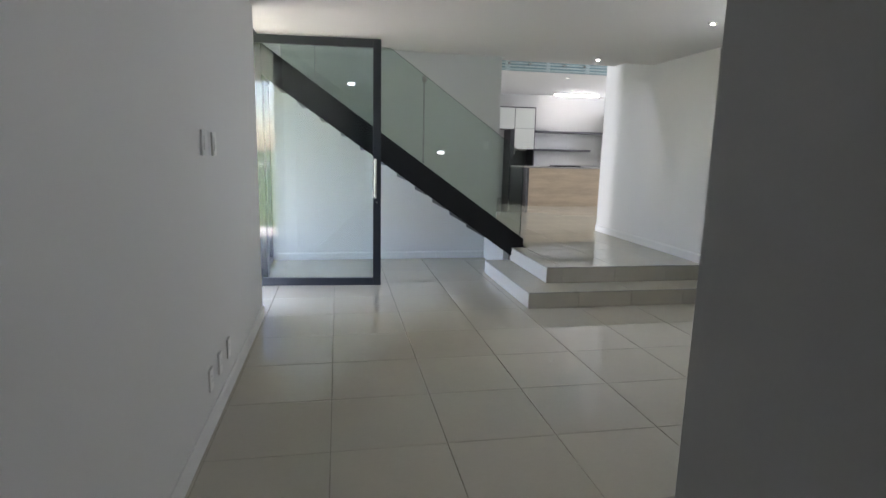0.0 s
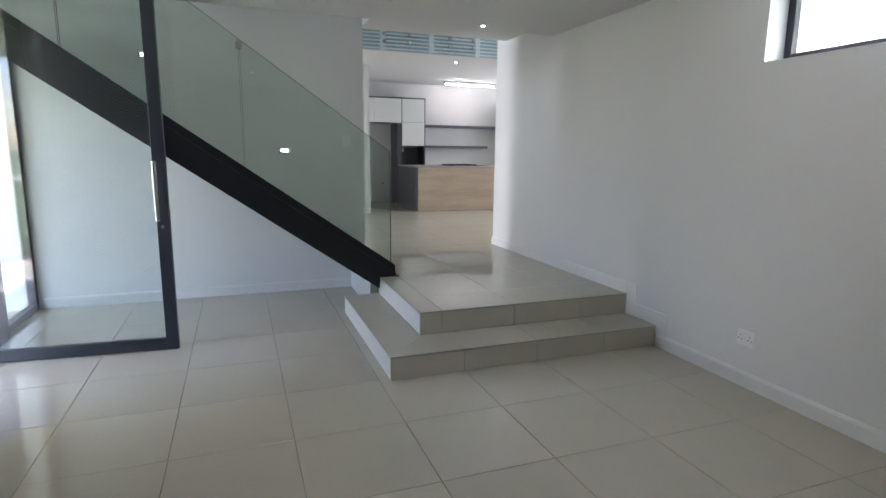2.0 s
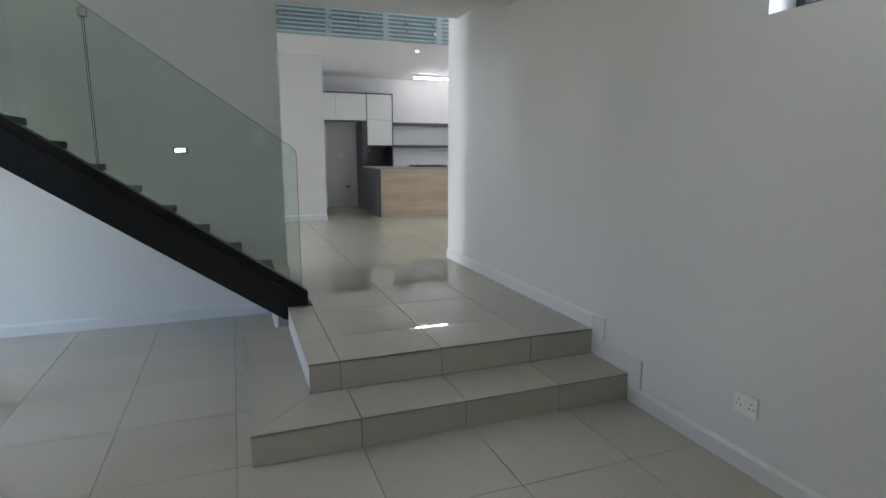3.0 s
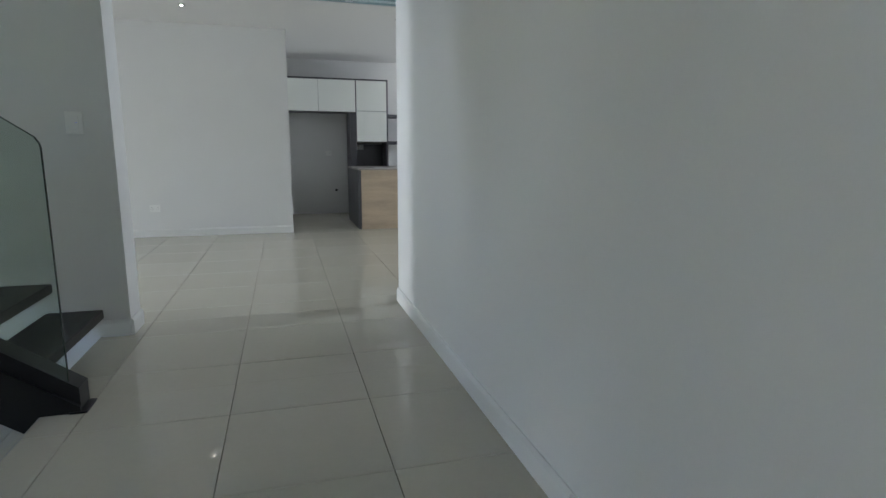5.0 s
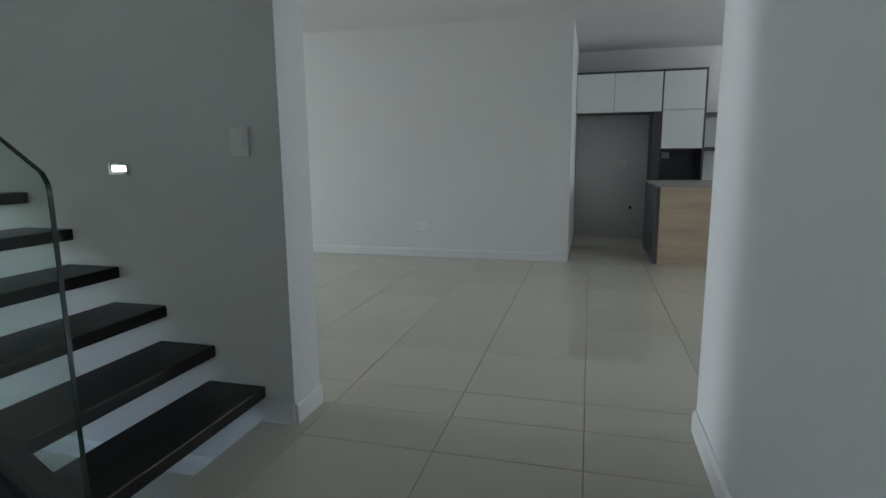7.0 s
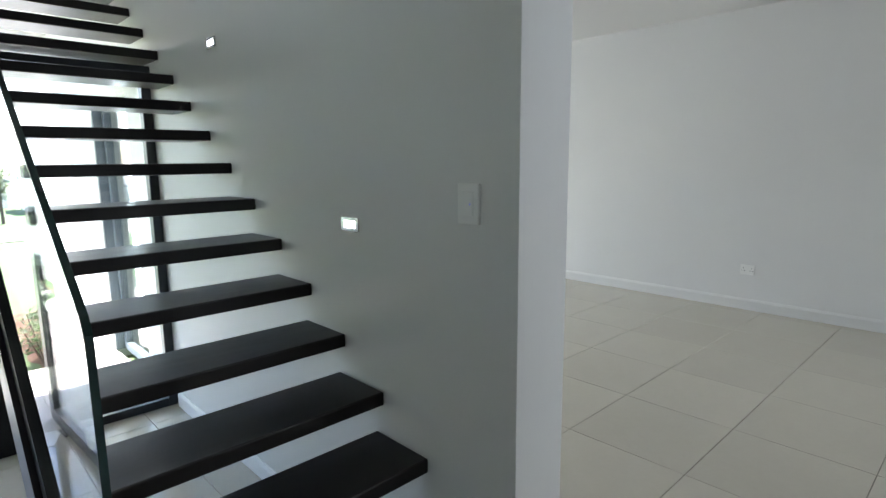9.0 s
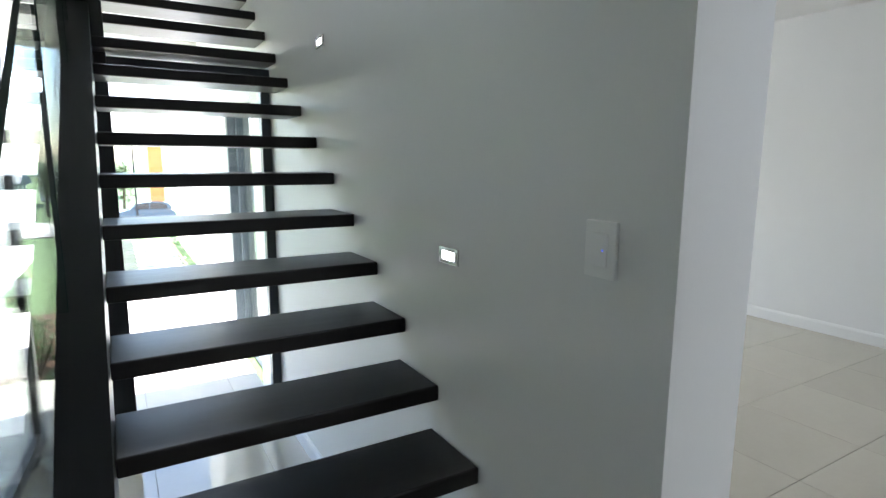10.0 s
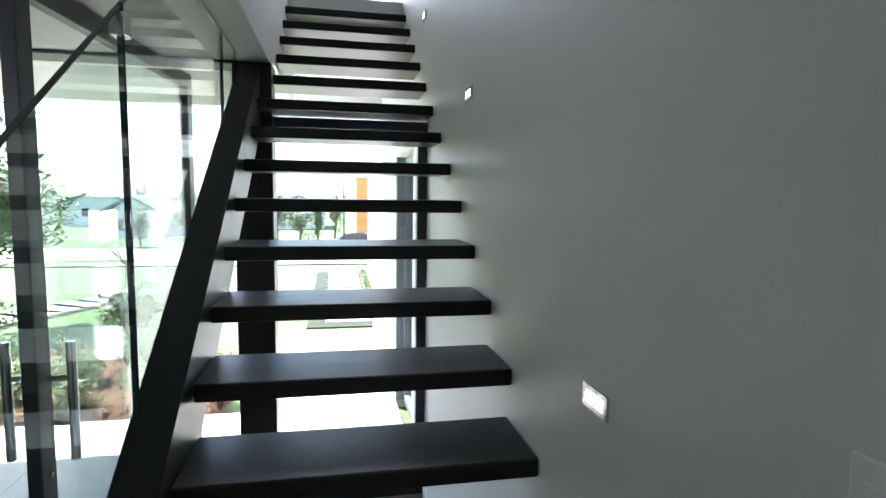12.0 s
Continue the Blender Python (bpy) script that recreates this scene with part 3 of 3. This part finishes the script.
for x in (0.47, 1.32, 2.12, 2.92, 3.72, 4.52, 5.32, 6.12, 6.95):
    part("post", rbox(x - 0.04, 5.366, K + 0.01, x + 0.04, 5.3905, 5.95, 0.003), SLAT, lou)
bal = thing("glass_balustrade", "clear glass balustrade on steel standoffs", "balustrade", (3.5, 5.38, 3.0))
for k in range(6):
    a = 0.46 + 1.09 * k
    p = part("glass_panel", box(a + 0.005, 5.345, K + 0.01, a + 1.08, 5.357, 4.25), PANE, bal)
    p.visible_shadow = False
    for dx in (0.2, 0.88):
        for z in (3.16, 3.28):
            part("standoff", rod((a + dx, 5.325, z), (a + dx, 5.366, z), 0.024, n=14), CHROME, bal)


# ---- garden ----
def leaves(count, centre, radii, size, rng, flat=0.5, hollow=0.45):
    """Many small folded leaves scattered through an uneven clump."""
    verts, faces = [], []
    lobes = [(rng.uniform(-0.5, 0.5), rng.uniform(-0.5, 0.5), rng.uniform(-0.4, 0.5), rng.uniform(0.45, 0.75)) for _ in range(7)]
    for _ in range(count):
        lx, ly, lz, lr = rng.choice(lobes)
        d = Vector((rng.gauss(0, 1), rng.gauss(0, 1), rng.gauss(0, 1))).normalized() * lr * rng.uniform(hollow, 1.0)
        c = Vector(centre) + Vector(((lx + d.x) * radii[0], (ly + d.y) * radii[1], (lz + d.z) * radii[2]))
        a = Vector((rng.uniform(-1, 1), rng.uniform(-1, 1), rng.uniform(-flat, flat))).normalized()
        s = a.cross(Vector((rng.uniform(-0.4, 0.4), rng.uniform(-0.4, 0.4), 1))).normalized()
        k = size * rng.uniform(0.6, 1.3)
        up_ = a.cross(s) * k * 0.12
        i = len(verts)
        verts += [c - a * k * 0.5, c + s * k * 0.2 + up_, c + a * k * 0.5, c - s * k * 0.2 + up_]
        faces += [(i, i + 1, i + 2), (i, i + 2, i + 3)]
    return [tuple(v) for v in verts], faces


def foliage(name, data, material, parent):
    me = bpy.data.meshes.new(name)
    me.from_pydata(data[0], [], data[1])
    me.materials.append(material)
    ob = new(name, me)
    ob.parent = parent
    ob.matrix_parent_inverse = parent.matrix_world.inverted()
    return ob


def shrub(x, y, r, h, material, label, seed, size=0.06, n=500):
    rng = random.Random(seed)
    z = ground_z(x, y) + 0.06
    t = thing("shrub", label, "shrub", (x, y, z), "garden shrubs")
    stems = bmesh.new()
    for _ in range(6):
        a = rng.uniform(0, 6.28)
        rod((x, y, z - 0.05), (x + math.cos(a) * r * 0.5, y + math.sin(a) * r * 0.5, z + h * rng.uniform(0.5, 0.9)), 0.010, 0.004, 6, stems)
    part("stems", stems, BARK, t)
    foliage("foliage", leaves(n, (x, y, z + h * 0.55), (r, r, h * 0.55), size, rng), material, t)


def tree(x, y, h, r, label, seed, size=0.12, n=1500, material=None, trunk=0.05, high=0.62):
    rng = random.Random(seed)
    z = ground_z(x, y)
    t = thing("tree", label, "tree", (x, y, z), "garden trees")
    bm = bmesh.new()
    mid = Vector((x + rng.uniform(-0.1, 0.1), y + rng.uniform(-0.1, 0.1), z + h * 0.45))
    rod((x, y, z - 0.05), mid, trunk, trunk * 0.75, 10, bm)
    for _ in range(8):
        a = rng.uniform(0, 6.28)
        tip = Vector((x + math.cos(a) * r * 0.75, y + math.sin(a) * r * 0.75, z + h * rng.uniform(0.55, 0.95)))
        elbow = mid.lerp(tip, 0.5) + Vector((0, 0, h * 0.03))
        rod(mid, elbow, trunk * 0.5, trunk * 0.35, 7, bm)
        rod(elbow, tip, trunk * 0.33, trunk * 0.1, 6, bm)
    part("trunk", bm, BARK, t)
    foliage("crown", leaves(n, (x, y, z + h * (high + 0.1)), (r, r, h * (1 - high)), size, rng), material or LEAF, t)


# planted bed with uneven soil
bx, by = [-7.0 + 0.1 * i for i in range(28)], [-4.0 + 0.1 * i for i in range(53)]
bed = bmesh.new()
grid = [[bed.verts.new((x, y, -0.12 + 0.10 * min(1, 4 * min(x + 7.0, -4.3 - x, y + 4.0, 1.2 - y) + 0.05) + 0.05 * noise.noise(Vector((x * 2.5, y * 2.5, 0))))) for y in by] for x in bx]
for i in range(len(bx) - 1):
    for j in range(len(by) - 1):
        bed.faces.new((grid[i][j], grid[i + 1][j], grid[i + 1][j + 1], grid[i][j + 1]))
setting("flower_bed", bed, SOIL, "red-brown soil of the planted garden bed", "flower bed")
rng = random.Random(5)
for k in range(34):
    yk = 1.05 - 0.15 * k + rng.uniform(-0.08, 0.08)
    shrub(-4.62 - 0.36 * (k % 4) + rng.uniform(-0.1, 0.1), yk, rng.uniform(0.2, 0.32), rng.uniform(0.28, 0.48), PALELEAF if k % 3 else LEAF, "low yellow-green shrub in the garden bed" if k % 3 else "low dark green shrub in the garden bed", 20 + k, 0.055, 650)
shrub(-6.6, -0.3, 0.5, 0.85, PALELEAF, "large-leaved pale green shrub on the lawn edge", 60, 0.12, 900)
shrub(-6.9, -2.3, 0.5, 0.7, LEAF, "leafy green shrub on the lawn edge", 61, 0.10, 900)
tree(-8.2, -2.35, 2.9, 0.95, "slim young tree with broad green leaves", 71, 0.15, 2600, LEAF, 0.035, 0.58)
tree(-9.9, -1.55, 1.5, 0.4, "small feathery young tree on the lawn", 72, 0.07, 170, PALELEAF, 0.014, 0.6)
tree(-14.0, -2.2, 1.9, 0.55, "thin young tree on the lawn", 73, 0.06, 220, PALELEAF, 0.02, 0.6)

# stepping path along the wing
hedge_strips = ((2.72, 2.90),)
for k in range(12):
    x = -8.0 - 0.46 * k
    tagged(part("stepping_slab", rbox(x - 0.13, 1.98, -0.16, x + 0.13, 2.68, -0.055, 0.008), PAVER, None), "rectangular pale concrete stepping slab in the lawn", "paving slab", "stepping slabs")
# one very dark green bed fills the gaps between the slabs
setting("slab_bed", box(-13.5, 1.70, -0.2, -7.6, 2.72, -0.075), DARKBED, "dark green bed between the stepping slabs", "garden bed")
for a, b in hedge_strips:
    h = thing("hedge_strip", "low dark green ground cover beside the slabs", "hedge", (-10.5, (a + b) / 2, -0.1))
    part("soil", box(-13.5, a, -0.2, -7.65, b, -0.07), SOIL, h)
    rr = random.Random(int(a * 100))
    vs, fs = [], []
    for q in range(29):
        v, f = leaves(300, (-13.3 + 0.19 * q, (a + b) / 2, -0.04), (0.14, (b - a) * 0.4, 0.04), 0.05, rr, 0.6, 0.0)
        fs += [tuple(i + len(vs) for i in face) for face in f]
        vs += v
    foliage("foliage", (vs, fs), LEAF, h)
for k in range(11):
    x, y = -8.3 - 0.36 * k, -3.0 + 0.2 * k
    s = part("stepping_slab", rbox(-0.28, -0.36, 0, 0.28, 0.36, 0.09, 0.008), PAVER, None)
    s.matrix_world = pose(x, y, -0.13, 0, 0, -28)
    tagged(s, "pale concrete slab of the curving lawn path", "paving slab", "lawn path slabs")

paper = part("paper_sheet", rbox(-0.11, -0.07, 0, 0.11, 0.07, 0.004, 0.001), PLASTIC, None)
paper.matrix_world = pose(-2.72, 1.34, 0.001, 0, 0, 20)
tagged(paper, "small folded white paper lying on the porch tiles", "paper")

# ---- street: car, houses, trees ----
car = thing("parked_car", "parked blue hatchback on the sunlit street", "car", (-46, 3.5, ground_z(-46, 0)))
cz = ground_z(-46, 0) + 0.03
body = [(1.58, 0.32), (1.60, 0.62), (1.72, 0.86), (2.35, 0.98), (2.62, 1.02), (4.75, 1.02), (5.28, 0.92), (5.48, 0.72), (5.50, 0.34), (5.1, 0.24), (1.9, 0.24)]
bm = prism([(a, cz + b) for a, b in body], "x", -46.85, -45.15)
bmesh.ops.bevel(bm, geom=bm.edges[:], offset=0.06, segments=2, affect="EDGES")
part("body", bm, CARPAINT, car, smooth=False)
cabin = [(2.42, 1.0), (3.05, 1.46), (3.5, 1.55), (4.6, 1.55), (5.1, 1.40), (5.32, 0.98)]
bm = prism([(a, cz + b) for a, b in cabin], "x", -46.72, -45.28)
bmesh.ops.bevel(bm, geom=bm.edges[:], offset=0.06, segments=2, affect="EDGES")
part("cabin", bm, CARPAINT, car)
for prof in ([(2.72, 1.05), (3.12, 1.42), (3.72, 1.46), (3.72, 1.05)], [(3.80, 1.05), (3.80, 1.46), (4.55, 1.46), (4.9, 1.30), (4.95, 1.05)]):
    part("side_window", prism([(a, cz + b) for a, b in prof], "x", -45.30, -45.265), CARGLASS, car)
for wy in (2.32, 4.72):
    for wx in (-45.28, -46.72):
        w = part("wheel", rod((wx - 0.11, wy, cz + 0.31), (wx + 0.11, wy, cz + 0.31), 0.32, n=24), RUBBER, car)
        part("rim", rod((wx - 0.118, wy, cz + 0.31), (wx + 0.118, wy, cz + 0.31), 0.20, n=16), ALLOY, w)
part("headlight", rbox(-45.32, 1.60, cz + 0.62, -45.13, 1.80, cz + 0.78, 0.02), ALLOY, car)
part("bumper", rbox(-46.7, 1.54, cz + 0.28, -45.3, 1.66, cz + 0.52, 0.04), RUBBER, car)


def house(x, y0, y1, zr, ze, depth, label, wing=0.0):
    zg = ground_z(x, y0)
    h = thing("house", label, "house", (x, (y0 + y1) / 2, zg), "houses across the street")
    ym = (y0 + y1) / 2
    part("wall", prism([(y0 + 0.4, zg), (y1 - 0.4, zg), (y1 - 0.4, ze), (ym, zr - 0.35), (y0 + 0.4, ze)], "x", x - depth, x), OUTWALL, h)
    part("roof", prism([(y0, ze - 0.1), (ym, zr - 0.25), (y1, ze - 0.1), (y1, ze + 0.15), (ym, zr), (y0, ze + 0.15)], "x", x - depth - 0.4, x + 0.5), ROOF, h)
    for wy in (y0 + (y1 - y0) * 0.33, y0 + (y1 - y0) * 0.67):
        w = part("window", rbox(x, wy - 0.5, ze - 1.7, x + 0.06, wy + 0.5, ze - 0.6, 0.01), GREYALU, h)
        part("pane", rbox(x + 0.05, wy - 0.42, ze - 1.62, x + 0.075, wy + 0.42, ze - 0.68, 0.005), CARGLASS, w)
    if wing:
        part("wing_wall", box(x - depth, y1 - 0.4, zg, x - 1, y1 + wing, ze - 0.1), OUTWALL, h)
        part("wing_roof", prism([(x + 0.2 - 1, ze - 0.15), (x + 0.2 - 1, ze + 0.12), (x - depth / 2, ze + 1.2), (x - depth - 0.4, ze + 0.12), (x - depth - 0.4, ze - 0.15)], "y", y1 - 0.3, y1 + wing + 0.5), ROOF, h)
        for wy in (y1 + wing * 0.3, y1 + wing * 0.75):
            w = part("window", rbox(x - 1, wy - 0.6, ze - 1.6, x - 0.94, wy + 0.6, ze - 0.6, 0.01), GREYALU, h)
            part("pane", rbox(x - 0.95, wy - 0.52, ze - 1.52, x - 0.925, wy + 0.52, ze - 0.68, 0.005), CARGLASS, w)


house(-62, -21.7, -15.4, 1.38, -0.6, 9, "white gabled house with a grey roof", 9)
house(-80, -33, -24, 2.0, 0.0, 10, "distant white house with a grey roof", 0)
house(-74, -6.0, 1.2, 1.6, -0.2, 9, "white house with a dark pitched roof", 0)
og = ground_z(-50, 4)
sign = thing("orange_pillar", "tall orange plastered gate pillar with a dark lamp", "pillar", (-50, 4.0, og))
part("shaft", rbox(-50.5, 4.1, og, -49.5, 5.1, 3.2, 0.03), ORANGE, sign)
part("cap", rbox(-50.6, 4.0, 3.2, -49.4, 5.2, 3.35, 0.02), ROOF, sign)
lampost = thing("street_lamp", "thin dark street lamp post", "street lamp", (-44, 2.9, ground_z(-44, 3)))
part("post", rod((-44, 2.9, ground_z(-44, 3)), (-44, 2.9, 3.6), 0.07, 0.05), STEEL, lampost)
part("arm", rod((-44, 2.9, 3.5), (-44, 2.0, 3.55), 0.035), STEEL, lampost)
part("lamp_head", rbox(-44.12, 1.6, 3.48, -43.88, 2.1, 3.58, 0.02), STEEL, lampost)
# distant haze on these trees is put into their paler leaf colour
for x, y, h, r, s in ((-54, -3.2, 5.2, 1.2, 81), (-53, 0.6, 4.9, 0.8, 82), (-55, 2.2, 4.4, 1.0, 83), (-52, -1.0, 3.2, 1.2, 84), (-58, -12.5, 3.4, 1.5, 85), (-50, -14.0, 3.2, 1.4, 86), (-90, -26, 7.5, 2.6, 87), (-92, -22, 7.2, 2.4, 88), (-88, -12, 7, 2.4, 89)):
    tree(x, y, h, r, "leafy street tree across the road", s, 0.35, 800, PALELEAF, 0.12, 0.5)

# neighbour seen through the high window
nb = thing("neighbour_house", "white plastered neighbouring house", "house", (6.4, -3, -0.1))
part("wall", boxes((6.2, -12, -0.1, 6.4, 2.6, 5.5)), OUTWALL, nb)
w = part("window", rbox(6.15, -2.6, 3.2, 6.2, -1.2, 4.3, 0.01), GREYALU, nb)
part("pane", rbox(6.13, -2.5, 3.3, 6.149, -1.3, 4.2, 0.002), CARGLASS, w)

# ---- floors: grout beds and tiles ----
floor = setting("floor", boxes((-2.76, -9, -0.15, XR, YS, -0.012)), GROUT, "cream polished porcelain tiles with thin dark joints", "floor")
floor2 = setting("floor_raised", boxes((-12.5, 2.922, -0.15, 7, 9.3, F - 0.012)), GROUT, "raised living floor of cream polished porcelain tiles", "floor")
rest = []
tile_grid(floor, -2.74, -9, XR, YS, 0, G0X, G0Y, material=TILE, keep=lambda x, y: y > -5.2 and not (x > 0.6 and y > 0.6), rest=rest)
tile_grid(up, 0.322, 0.372, XR, 1.72, F, U0X, U0Y, material=TILE)
tile_grid(up, 0.25, 1.72, XR, 2.91, F, U0X, U0Y, material=TILE)
tile_grid(floor2, -12.5, 2.912, 7, 9.3, F, U0X, U0Y, material=TILE, keep=lambda x, y: -1.9 < x < 4 and y < 7.4, rest=rest)
bm = bmesh.new()
for r in rest:
    box(*r, bm=bm)
tagged(part("far_tiles", bm, TILE, floor2), kind="stuff")
# lower step: treads, mitred corner, risers
for a, b in ((0.526, 1.09), (1.094, 1.67), (1.674, XR)):
    tile(low, a, 0.002, S1 - 0.012, b, 0.368, S1, TILE)
for a, b in ((0.0, 0.522), (0.526, 1.09), (1.094, 1.67), (1.674, XR)):
    tile(low, a, 0.0, 0.002, b, 0.0118, S1 - 0.013, RISER)
tile(low, 0.002, 0.944, S1 - 0.012, 0.320, 1.658, S1, TILE)
part("corner_tile", prism([(0.002, 0.004), (0.318, 0.366), (0.318, 0.94), (0.002, 0.94)], "z", S1 - 0.012, S1), TILE, low)
part("corner_tile", prism([(0.006, 0.002), (0.522, 0.002), (0.522, 0.368), (0.322, 0.368)], "z", S1 - 0.012, S1), TILE, low)
# left side faces use SKIRT, paler than the RISER of the fronts
for a, b in ((0.012, 0.63), (0.634, 1.25), (1.254, 1.658)):
    tile(low, 0.0, a, 0.002, 0.0118, b, S1 - 0.013, SKIRT)
for a, b in ((0.322, 0.488), (0.492, 1.09), (1.094, 1.69), (1.694, XR)):
    tile(up, a, 0.370, S1 + 0.002, b, 0.3818, F - 0.013, RISER)
for a, b in ((0.384, 1.0), (1.004, 1.618)):
    tile(up, 0.320, a, S1 + 0.002, 0.3318, b, F - 0.013, SKIRT)
part("edge_trim", boxes((-0.003, -0.003, S1 - 0.010, XR, 0.0018, S1 - 0.001)), TRIM, low)
part("edge_trim", boxes((-0.003, 0.0018, S1 - 0.010, 0.0018, 1.66, S1 - 0.001)), TRIM, low)
part("edge_trim", boxes((0.318, 0.367, F - 0.010, XR, 0.3718, F - 0.001)), TRIM, up)
part("edge_trim", boxes((0.317, 0.3718, F - 0.010, 0.3218, 1.62, F - 0.001)), TRIM, up)
porch = bpy.data.objects["porch_floor"]
tile_grid(porch, -4.25, -3.5, -2.755, YS, 0.0, G0X, G0Y, material=PAVING)
tile_grid(porch, -7.1, 1.45, -4.255, YS, -0.018, G0X, G0Y, material=PAVING)
